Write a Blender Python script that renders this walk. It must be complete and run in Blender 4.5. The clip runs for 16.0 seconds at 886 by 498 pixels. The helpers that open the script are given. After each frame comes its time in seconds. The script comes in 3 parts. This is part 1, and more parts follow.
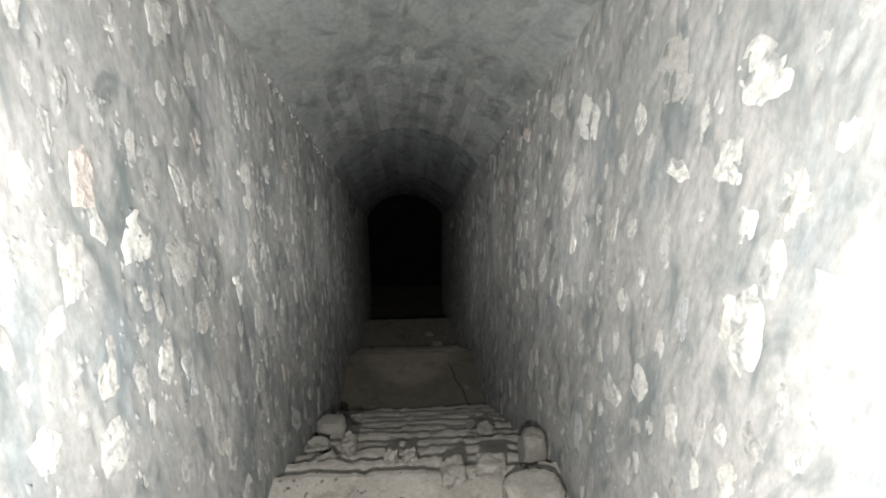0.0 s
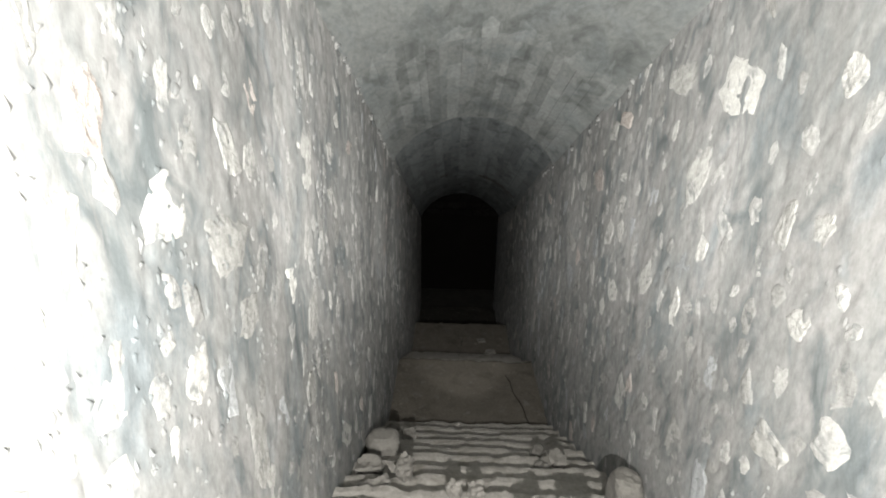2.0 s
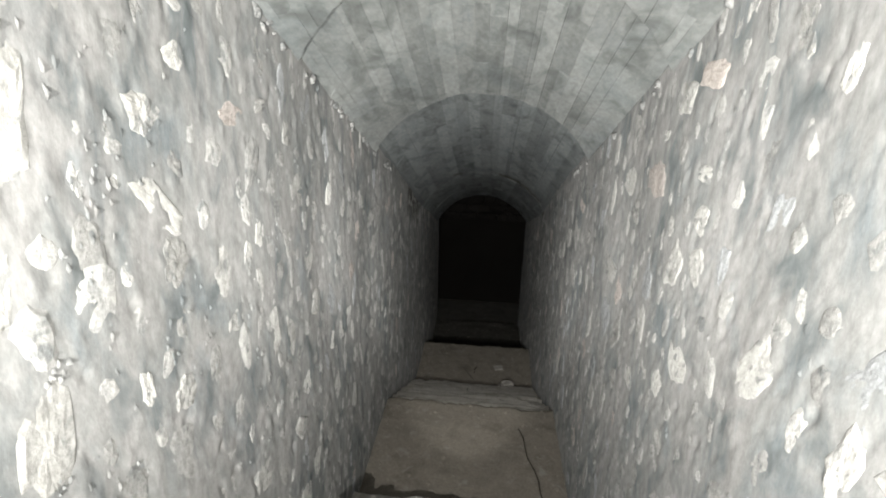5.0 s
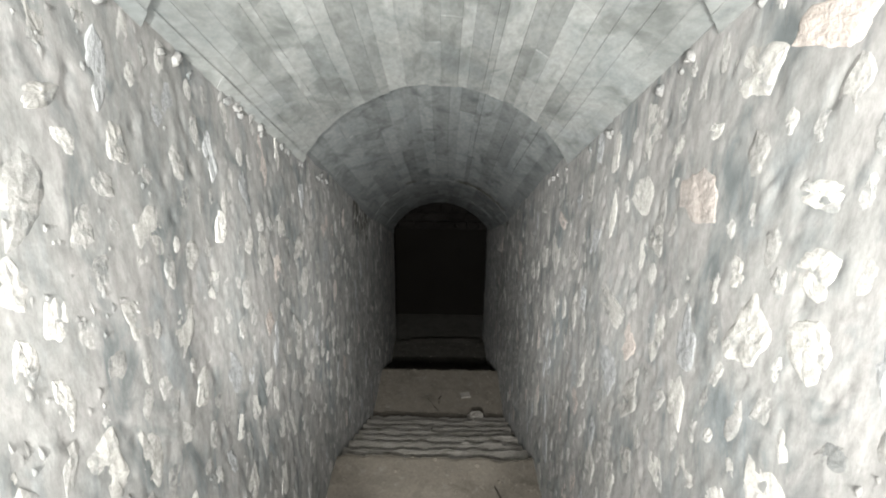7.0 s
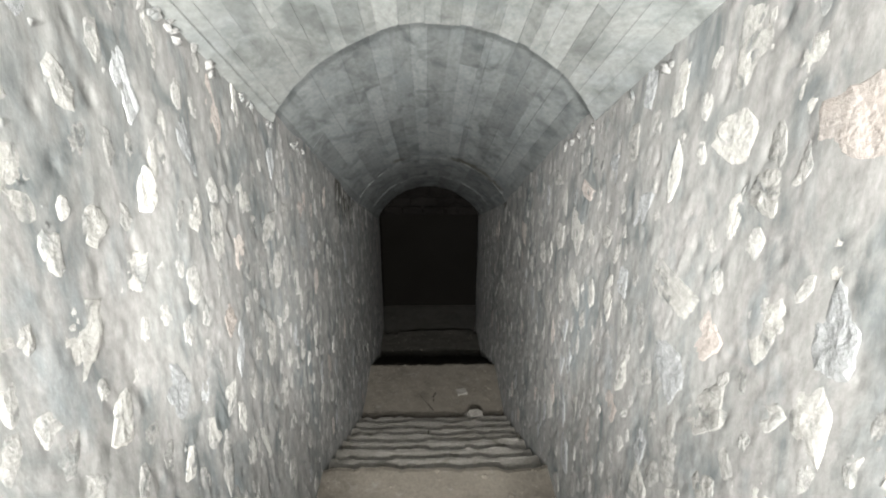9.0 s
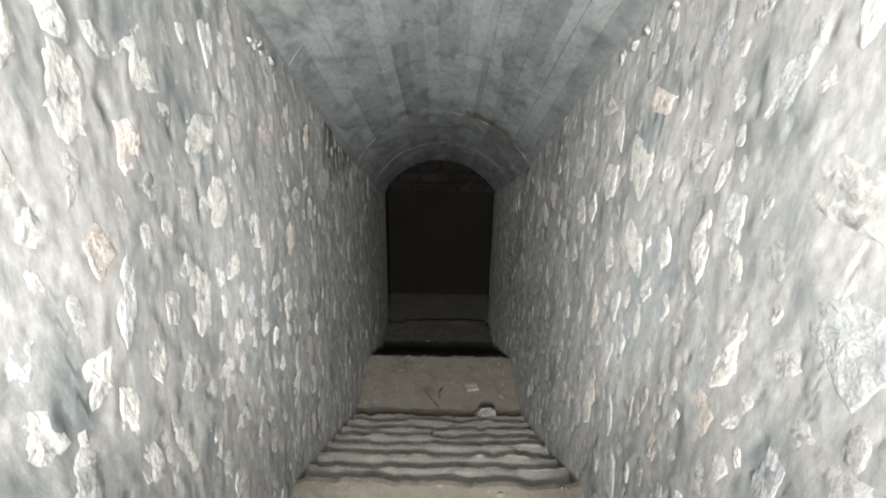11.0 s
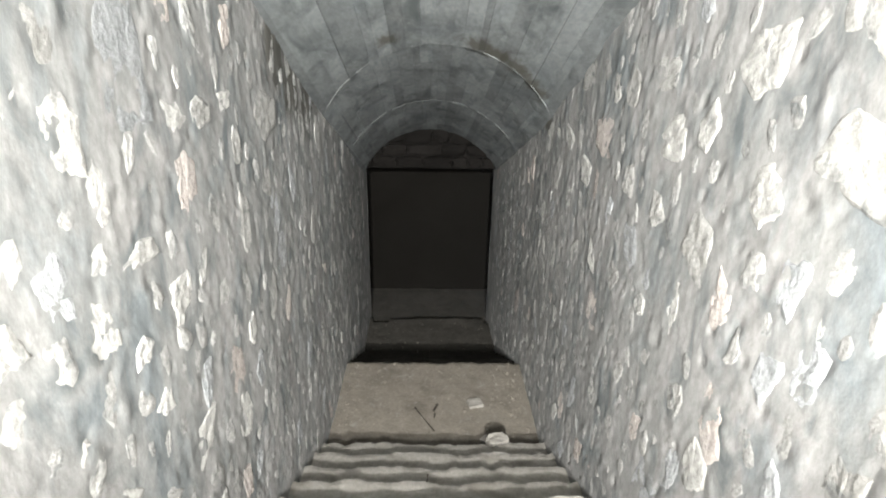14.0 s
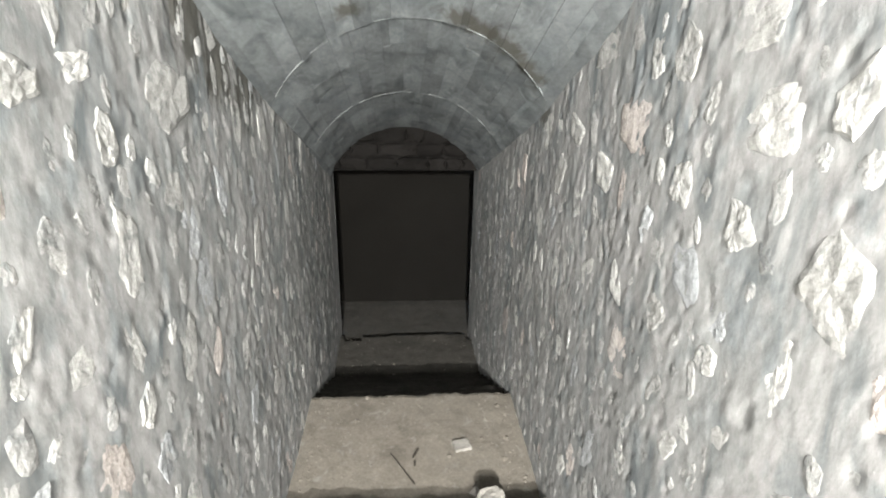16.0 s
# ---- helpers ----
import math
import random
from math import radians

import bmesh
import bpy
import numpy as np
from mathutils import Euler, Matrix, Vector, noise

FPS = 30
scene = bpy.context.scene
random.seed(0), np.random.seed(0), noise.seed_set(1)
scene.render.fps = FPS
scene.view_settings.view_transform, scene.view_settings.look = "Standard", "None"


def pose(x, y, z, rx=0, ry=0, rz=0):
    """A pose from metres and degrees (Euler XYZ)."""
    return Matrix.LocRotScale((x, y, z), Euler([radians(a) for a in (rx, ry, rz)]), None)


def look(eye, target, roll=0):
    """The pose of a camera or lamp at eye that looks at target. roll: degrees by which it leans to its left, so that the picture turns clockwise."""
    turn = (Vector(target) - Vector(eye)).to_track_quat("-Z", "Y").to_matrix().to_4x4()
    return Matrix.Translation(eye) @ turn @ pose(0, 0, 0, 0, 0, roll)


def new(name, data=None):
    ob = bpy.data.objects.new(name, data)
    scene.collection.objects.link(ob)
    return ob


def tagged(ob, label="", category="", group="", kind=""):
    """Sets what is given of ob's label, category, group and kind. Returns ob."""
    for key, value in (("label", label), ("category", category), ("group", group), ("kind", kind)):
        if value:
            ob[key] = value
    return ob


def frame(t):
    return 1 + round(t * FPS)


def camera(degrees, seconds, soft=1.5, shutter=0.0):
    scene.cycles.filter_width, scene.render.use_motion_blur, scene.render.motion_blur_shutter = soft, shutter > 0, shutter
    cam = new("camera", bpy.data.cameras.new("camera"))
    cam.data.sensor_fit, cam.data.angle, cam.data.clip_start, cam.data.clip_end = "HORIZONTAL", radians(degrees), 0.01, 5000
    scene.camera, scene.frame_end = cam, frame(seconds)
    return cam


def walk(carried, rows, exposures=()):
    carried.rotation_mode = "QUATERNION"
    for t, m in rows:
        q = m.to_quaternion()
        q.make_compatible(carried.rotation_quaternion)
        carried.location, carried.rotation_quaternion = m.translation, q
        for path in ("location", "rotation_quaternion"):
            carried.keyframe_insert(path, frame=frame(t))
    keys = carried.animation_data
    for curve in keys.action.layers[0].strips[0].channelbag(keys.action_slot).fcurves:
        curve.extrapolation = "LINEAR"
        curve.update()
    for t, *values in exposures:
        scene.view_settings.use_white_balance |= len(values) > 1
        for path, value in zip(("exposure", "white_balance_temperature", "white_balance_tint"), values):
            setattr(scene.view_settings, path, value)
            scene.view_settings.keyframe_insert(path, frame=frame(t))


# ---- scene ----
cam = camera(80.0, 16.0, soft=2.0)
PATH = [
    (0, (-0.009, -7.845, 4.128), (0.119, -5.974, 3.433), 0.1),
    (0.5, (-0.094, -7.708, 4.132), (0.054, -5.84, 3.435), 0.2),
    (1, (-0.068, -7.617, 4.089), (-0.052, -5.74, 3.399), 0.7),
    (1.5, (-0.073, -7.551, 4.038), (-0.124, -5.673, 3.35), 0.9),
    (2, (-0.151, -7.473, 3.965), (-0.197, -5.594, 3.28), 0.9),
    (2.5, (-0.147, -7.336, 3.869), (-0.16, -5.456, 3.187), 1.1),
    (3, (-0.053, -7.193, 3.852), (-0.166, -5.319, 3.163), 1.4),
    (5.5, (0.086, -6.207, 3.684), (-0.093, -4.336, 3.002), 1.3),
    (6, (0.076, -6.046, 3.67), (-0.059, -4.17, 2.991), 1.0),
    (6.5, (0.111, -5.849, 3.63), (0.009, -3.969, 2.955), 0.9),
    (7, (0.063, -5.68, 3.613), (0.04, -3.797, 2.94), 0.5),
    (7.5, (0.059, -5.597, 3.611), (0.079, -3.713, 2.941), 0.2),
    (8, (0.097, -5.531, 3.537), (0.114, -3.647, 2.867), 0.2),
    (8.5, (0.047, -5.396, 3.424), (0.079, -3.515, 2.745), 0.1),
    (9, (-0.026, -5.245, 3.397), (0.013, -3.374, 2.691), -0.0),
    (9.5, (0.003, -5.104, 3.287), (0.015, -3.234, 2.578), 0.1),
    (12, (-0.043, -4.357, 2.799), (-0.035, -2.492, 2.074), 1.3),
    (12.5, (-0.065, -4.205, 2.732), (-0.029, -2.342, 2.005), 1.0),
    (13, (-0.048, -4.057, 2.646), (-0.025, -2.193, 1.922), 1.0),
    (13.5, (-0.049, -3.899, 2.53), (-0.024, -2.035, 1.805), 1.1),
    (14, (-0.068, -3.755, 2.471), (-0.021, -1.892, 1.746), 1.1),
    (14.5, (-0.031, -3.584, 2.386), (0.015, -1.72, 1.662), 1.1),
    (15, (-0.029, -3.435, 2.343), (0.02, -1.573, 1.617), 0.9),
    (15.5, (-0.08, -3.306, 2.307), (0.032, -1.443, 1.59), 1.2),
    (16, (-0.07, -3.184, 2.343), (0.07, -1.322, 1.626), 1.1),
]
EXPOSURE = [(0, 0.2), (0.5, 0.5), (1.5, 0.75), (3, 1.1), (5.5, 1.95), (9, 2.85), (12.5, 3.7), (14, 4.2), (16, 4.7)]
walk(cam, [(t, look(eye, target, roll)) for t, eye, target, roll in PATH], EXPOSURE)

# ---- light: fixed lamps in place of a torch carried down the stairs, and a little sky through an added opening behind ----
SKY_GAP_Y, SKY_GAP_Z0, SKY_GAP_Z1 = -8.75, 3.75, 5.05
world = bpy.data.worlds.new("world")
scene.world = world
world.use_nodes = True
sky = world.node_tree.nodes.new("ShaderNodeTexSky")
sky.sky_type = "NISHITA"
sky.sun_disc = False
sky.sun_elevation, sky.sun_rotation = radians(40), radians(20)
world.node_tree.nodes["Background"].inputs["Strength"].default_value = 0.08
world.node_tree.links.new(sky.outputs["Color"], world.node_tree.nodes["Background"].inputs["Color"])


def torch_stand_in(x, y, z, watts, pitch=None, cone=90.0, blend=0.5):
    """A fixed lamp that stands in for the torch carried down the stairs, at one place on its way; with a pitch it is a
    beam down the passage.
    """
    light = bpy.data.lights.new("torch_stand_in", "POINT" if pitch is None else "SPOT")
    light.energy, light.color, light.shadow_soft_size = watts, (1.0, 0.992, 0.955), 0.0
    ob = new("torch_stand_in", light)
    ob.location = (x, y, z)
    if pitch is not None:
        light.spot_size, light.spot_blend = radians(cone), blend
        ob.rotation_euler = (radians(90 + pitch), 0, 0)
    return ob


# all eight burn at once; weaker ones further down replace the moving light
torch_stand_in(-0.10, -7.95, 3.85, 290)
torch_stand_in(-0.26, -7.35, 3.55, 18, 12, 130, 0.6)
torch_stand_in(0.02, -6.90, 3.38, 34, 6, 86, 0.4)
torch_stand_in(-0.04, -6.40, 3.36, 19, 16, 132, 0.6)
torch_stand_in(0.00, -5.55, 3.00, 13, 18, 132, 0.6)
# narrow beam added to brighten just the middle stairs
torch_stand_in(-0.04, -4.56, 2.32, 30, -33, 32, 0.7)
torch_stand_in(-0.06, -4.75, 2.60, 13, 12, 110, 0.5)
torch_stand_in(-0.04, -3.75, 2.10, 6, 12, 120, 0.5)

# ---- plan ----
HALF = 0.69                      # half the width of the passage
RISE = 0.123
B_Z, TOP_Z, F_Z = 8 * RISE, 18 * RISE, -6 * RISE
Y_BACK, Y_END = -8.75, 2.02
A_FIRST, A_LAST, C_FIRST, C_LAST, E_FIRST = -5.78, -3.83, -2.67, -1.093, 0.0
E_RUN = 0.225
ARC_RISE, ARC_R = 0.39, (HALF ** 2 + 0.39 ** 2) / (2 * 0.39)


def axis(y):
    """How far the passage bends sideways."""
    return float(np.interp(y, [-9, -4.5, -2, 0, 2], [0.01, 0.01, -0.03, -0.03, -0.07]))


def half_width(side, y):
    """Half the width of the passage, which opens a little towards its foot."""
    return HALF + max(0.0, y + 2.0) / 4.0 * (0.055 if side < 0 else 0.035)


def crown(y):
    return float(np.interp(y, [-9.2, -6.2, -4.32, -2.95, -0.42, 2.0], [5.45, 4.95, 4.07, 3.51, 2.48, 1.58]))


# ---- materials ----
def material(name, colors, scale=3.0, rough=0.9, bump=0.3, grain=60.0, spots=None, island=0.0, random_tone=0.0, stretch=(1, 1, 1), stains=(), gloss=0.25):
    """A rough mineral surface: large patches of the colours, fine grain, optional stains, relief."""
    m = bpy.data.materials.new(name)
    m.use_nodes = True
    nt = m.node_tree
    N, L = nt.nodes, nt.links
    bsdf = N["Principled BSDF"]
    bsdf.inputs["Roughness"].default_value = rough
    bsdf.inputs["Specular IOR Level"].default_value = gloss
    mapping = N.new("ShaderNodeMapping")
    mapping.inputs["Scale"].default_value = stretch
    geo = N.new("ShaderNodeNewGeometry")
    L.new(geo.outputs["Position"], mapping.inputs["Vector"])

    def tex(s, detail, rough_=0.6, distort=0.0):
        n = N.new("ShaderNodeTexNoise")
        n.inputs["Scale"].default_value, n.inputs["Detail"].default_value = s, detail
        n.inputs["Roughness"].default_value, n.inputs["Distortion"].default_value = rough_, distort
        L.new(mapping.outputs["Vector"], n.inputs["Vector"])
        return n

    big = tex(scale, 6, 0.65, 0.4)
    ramp = N.new("ShaderNodeValToRGB")
    el = ramp.color_ramp.elements
    el[0].position, el[0].color = 0.32, (*colors[0], 1)
    el[1].position, el[1].color = 0.70, (*colors[-1], 1)
    for i, c in enumerate(colors[1:-1]):
        e = el.new(0.32 + 0.38 * (i + 1) / (len(colors) - 1))
        e.color = (*c, 1)
    L.new(big.outputs["Fac"], ramp.inputs["Fac"])
    fine = tex(grain, 5, 0.7)
    fmap = N.new("ShaderNodeMapRange")
    fmap.inputs["From Min"].default_value, fmap.inputs["From Max"].default_value = 0.3, 0.7
    fmap.inputs["To Min"].default_value, fmap.inputs["To Max"].default_value = 0.78, 1.18
    L.new(fine.outputs["Fac"], fmap.inputs["Value"])
    mul = N.new("ShaderNodeVectorMath")
    mul.operation = "SCALE"
    L.new(ramp.outputs["Color"], mul.inputs[0])
    L.new(fmap.outputs["Result"], mul.inputs["Scale"])
    out = mul.outputs["Vector"]
    if spots:
        colour, s, lo, hi = spots
        sp = tex(s, 4, 0.6, 0.8)
        r2 = N.new("ShaderNodeMapRange")
        r2.inputs["From Min"].default_value, r2.inputs["From Max"].default_value = lo, hi
        L.new(sp.outputs["Fac"], r2.inputs["Value"])
        mix = N.new("ShaderNodeMix")
        mix.data_type = "RGBA"
        L.new(r2.outputs["Result"], mix.inputs["Factor"])
        L.new(out, mix.inputs["A"])
        mix.inputs["B"].default_value = (*colour, 1)
        out = mix.outputs["Result"]
    for centre, radius, colour in stains:
        dist = N.new("ShaderNodeVectorMath")
        dist.operation = "DISTANCE"
        L.new(geo.outputs["Position"], dist.inputs[0])
        dist.inputs[1].default_value = centre
        ragged = N.new("ShaderNodeMath")
        ragged.operation = "MULTIPLY_ADD"
        ragged.inputs[1].default_value = radius * 2.4
        L.new(tex(11.0, 5, 0.7, 0.5).outputs["Fac"], ragged.inputs[0])
        L.new(dist.outputs["Value"], ragged.inputs[2])
        edge = N.new("ShaderNodeMapRange")
        edge.inputs["From Min"].default_value, edge.inputs["From Max"].default_value = radius * 1.55, radius * 2.1
        edge.inputs["To Min"].default_value, edge.inputs["To Max"].default_value = 0.85, 0.0
        L.new(ragged.outputs["Value"], edge.inputs["Value"])
        mix = N.new("ShaderNodeMix")
        mix.data_type = "RGBA"
        L.new(edge.outputs["Result"], mix.inputs["Factor"])
        L.new(out, mix.inputs["A"])
        mix.inputs["B"].default_value = (*colour, 1)
        out = mix.outputs["Result"]
    if island or random_tone:
        if island:
            src, amount = geo.outputs["Random Per Island"], island
        else:
            src, amount = N.new("ShaderNodeObjectInfo").outputs["Random"], random_tone
        r3 = N.new("ShaderNodeMapRange")
        r3.inputs["To Min"].default_value, r3.inputs["To Max"].default_value = 1 - amount, 1 + amount * 0.5
        L.new(src, r3.inputs["Value"])
        m3 = N.new("ShaderNodeVectorMath")
        m3.operation = "SCALE"
        L.new(out, m3.inputs[0])
        L.new(r3.outputs["Result"], m3.inputs["Scale"])
        out = m3.outputs["Vector"]
    L.new(out, bsdf.inputs["Base Color"])
    b1 = N.new("ShaderNodeBump")
    b1.inputs["Strength"].default_value, b1.inputs["Distance"].default_value = bump, 0.01
    add = N.new("ShaderNodeMath")
    add.operation = "ADD"
    mid = tex(grain * 0.3, 5, 0.65)
    soft = N.new("ShaderNodeMath")
    soft.operation = "MULTIPLY"
    soft.inputs[1].default_value = 0.4
    L.new(fine.outputs["Fac"], soft.inputs[0])
    L.new(soft.outputs["Value"], add.inputs[0])
    L.new(mid.outputs["Fac"], add.inputs[1])
    L.new(add.outputs["Value"], b1.inputs["Height"])
    L.new(b1.outputs["Normal"], bsdf.inputs["Normal"])
    return m


MOSS = (0.055, 0.052, 0.042)
MORTAR = material("mortar", [(0.150, 0.165, 0.171), (0.216, 0.216, 0.210), (0.246, 0.240, 0.234), (0.180, 0.195, 0.201)], 3.4, 0.92, 0.2, 55,
                  spots=((0.108, 0.119, 0.121), 8.0, 0.50, 0.70), stretch=(1, 1, 0.55),
                  stains=[((-0.735, -1.12, 2.31), 0.28, MOSS), ((-0.735, -1.38, 2.45), 0.28, MOSS), ((-0.735, -0.80, 2.20), 0.28, MOSS), ((0.68, -0.35, 2.05), 0.16, MOSS)])
STONE = material("limestone", [(0.260, 0.254, 0.239), (0.384, 0.378, 0.360), (0.322, 0.313, 0.294)], 9, 0.88, 0.35, 70, random_tone=0.30,
                 spots=((0.180, 0.183, 0.180), 13.0, 0.55, 0.67))
STONE_PINK = material("pink_stone", [(0.315, 0.281, 0.255), (0.405, 0.364, 0.338), (0.360, 0.334, 0.315)], 8, 0.88, 0.6, 70, random_tone=0.25)
STONE_BLUE = material("grey_stone", [(0.217, 0.225, 0.229), (0.300, 0.307, 0.311), (0.255, 0.259, 0.259)], 8, 0.88, 0.5, 70, random_tone=0.25)
VAULT = material("board_marked_concrete", [(0.145, 0.158, 0.158), (0.198, 0.205, 0.198), (0.172, 0.185, 0.188)], 3.0, 0.9, 0.35, 45,
                 spots=((0.099, 0.106, 0.102), 8.0, 0.50, 0.72), island=0.22, stretch=(1, 0.35, 1))
# the vault's concrete in a darker tone, for the three farther pours
VAULT_DARK = material("dark_board_marked_concrete", [(0.099, 0.109, 0.112), (0.149, 0.158, 0.158), (0.122, 0.135, 0.139)], 3.4, 0.9, 0.35, 45,
                     spots=((0.066, 0.074, 0.074), 8.0, 0.50, 0.72), island=0.28, stretch=(1, 0.35, 1),
                     stains=[((0.19, -0.50, 2.45), 0.15, MOSS), ((0.30, -0.48, 2.41), 0.11, MOSS), ((0.40, -0.47, 2.35), 0.16, MOSS), ((0.54, -0.44, 2.23), 0.16, MOSS), ((-0.33, -0.60, 2.48), 0.10, MOSS)])
CONCRETE = material("dusty_concrete", [(0.228, 0.214, 0.193), (0.297, 0.280, 0.255), (0.262, 0.245, 0.224)], 2.5, 0.95, 0.5, 50,
                    spots=((0.144, 0.129, 0.108), 4.0, 0.55, 0.75))
# brown floor colour darkened to carry the shade at the stair foot
SHADED_FLOOR = material("shaded_floor", [(0.027, 0.0255, 0.0225), (0.044, 0.041, 0.036)], 3, 0.95, 0.4, 40, gloss=0.06)
# dim light on the end masonry is put into this near-black colour
SHADED_STONE = material("shaded_masonry", [(0.0055, 0.005, 0.0045), (0.0105, 0.0095, 0.0088)], 4, 0.93, 0.6, 45, random_tone=0.3, gloss=0.04)
DIRT = material("packed_dirt", [(0.070, 0.061, 0.050), (0.108, 0.096, 0.080), (0.089, 0.079, 0.066)], 3.5, 0.96, 0.5, 55,
                spots=((0.135, 0.126, 0.112), 12.0, 0.58, 0.72))
# near-black base colour holds the gloom of the chamber
GLOOM_PLASTER = material("gloom_plaster", [(0.0068, 0.0062, 0.0054), (0.0090, 0.0083, 0.0073)], 1.5, 0.95, 0.3, 40, gloss=0.02)
RUBBLE = material("loose_stone", [(0.155, 0.146, 0.131), (0.210, 0.198, 0.180)], 6, 0.92, 0.5, 60, random_tone=0.2)
CHIPS = material("stone_chips", [(0.211, 0.211, 0.205), (0.353, 0.347, 0.332), (0.248, 0.248, 0.242)], 9, 0.9, 0.4, 70, island=0.32,
                 spots=((0.174, 0.179, 0.177), 16.0, 0.53, 0.66))
TWIG = material("twig_bark", [(0.016, 0.013, 0.010), (0.03, 0.025, 0.02)], 20, 0.9, 0.4, 120)


# ---- mesh helpers ----
def mesh_object(name, verts, faces, mat, parent=None, smooth=False):
    me = bpy.data.meshes.new(name)
    me.from_pydata([tuple(v) for v in verts], [], faces)
    me.materials.append(mat)
    me.validate()
    if smooth:
        me.polygons.foreach_set("use_smooth", [True] * len(me.polygons))
    me.update()
    ob = new(name, me)
    if parent is not None:
        ob.parent = parent
    return ob


def part(name, bm, mat, parent=None, label="", smooth=False):
    me = bpy.data.meshes.new(name)
    bm.to_mesh(me)
    bm.free()
    me.materials.append(mat)
    if smooth:
        me.polygons.foreach_set("use_smooth", [True] * len(me.polygons))
    ob = new(name, me)
    if parent is not None:
        ob.parent = parent
    if label:
        tagged(ob, label)
    return ob


def fractal(p, octaves=4):
    return noise.fractal(Vector(p), 0.9, 2.1, octaves)


def block(x0, x1, y0, y1, z0, z1):
    v = [(x, y, z) for x in (x0, x1) for y in (y0, y1) for z in (z0, z1)]
    f = [(0, 1, 3, 2), (4, 6, 7, 5), (0, 4, 5, 1), (2, 3, 7, 6), (0, 2, 6, 4), (1, 5, 7, 3)]
    return v, f


# ---- walls ----
def floor_under(y):
    if y < A_FIRST:
        return TOP_Z
    if y < A_LAST:
        return TOP_Z - (y - A_FIRST) / (A_LAST - A_FIRST) * 9 * RISE
    if y < C_FIRST:
        return B_Z
    if y < C_LAST:
        return B_Z - (y - C_FIRST) / (C_LAST - C_FIRST) * 7 * RISE
    if y < 0:
        return 0.0
    return max(F_Z, -(y / E_RUN) * RISE)


def relief(side, y, z):
    """How far the mortar stands out of the wall's plane."""
    p = (side * 7.3, y, z * 0.8)
    lump = fractal((p[0], y * 2.2, z * 1.7), 3) * 0.005
    dents = fractal((p[0] + 3, (y + z * 0.45) * 12, z * 4.5), 3) * 0.0015
    chips = max(0.0, fractal((p[0] + 8, y * 22, z * 13), 3) - 0.15) * 0.005
    pits = max(0.0, fractal((p[0] + 15, (y + z * 0.2) * 27, z * 14), 2) - 0.38) * 0.012
    return lump + dents + chips - pits


def side_wall(name, side):
    step = 0.012
    ys = np.arange(Y_BACK - 0.3, Y_END + 0.25, step)
    cols = 220
    verts, faces = [], []
    for y in ys:
        lo, hi = floor_under(min(y, Y_END)) - 0.45, crown(y) - ARC_RISE + 0.12
        for k in range(cols + 1):
            z = lo + (hi - lo) * k / cols
            verts.append((axis(y) + side * (half_width(side, y) - relief(side, y, z)), y, z))
    n = cols + 1
    for i in range(len(ys) - 1):
        for k in range(cols):
            a = i * n + k
            q = (a, a + n, a + n + 1, a + 1)
            faces.append(q if side < 0 else q[::-1])
    # the outer side gives the wall its thickness
    base = len(verts)
    for y in (ys[0], ys[-1]):
        verts += [(side * 1.15, y, floor_under(min(y, Y_END)) - 0.45), (side * 1.15, y, crown(y) - ARC_RISE + 0.12)]
    last = (len(ys) - 1) * n
    faces += [(base, base + 1, base + 3, base + 2), (0, cols, base + 1, base), (last, last + cols, base + 3, base + 2)]
    ob = mesh_object(name, verts, faces, MORTAR, smooth=True)
    return tagged(ob, "rough grey mortared rubble wall of the stair passage", "wall", kind="structure")


wall_left = side_wall("wall_west", -1)
wall_right = side_wall("wall_east", 1)


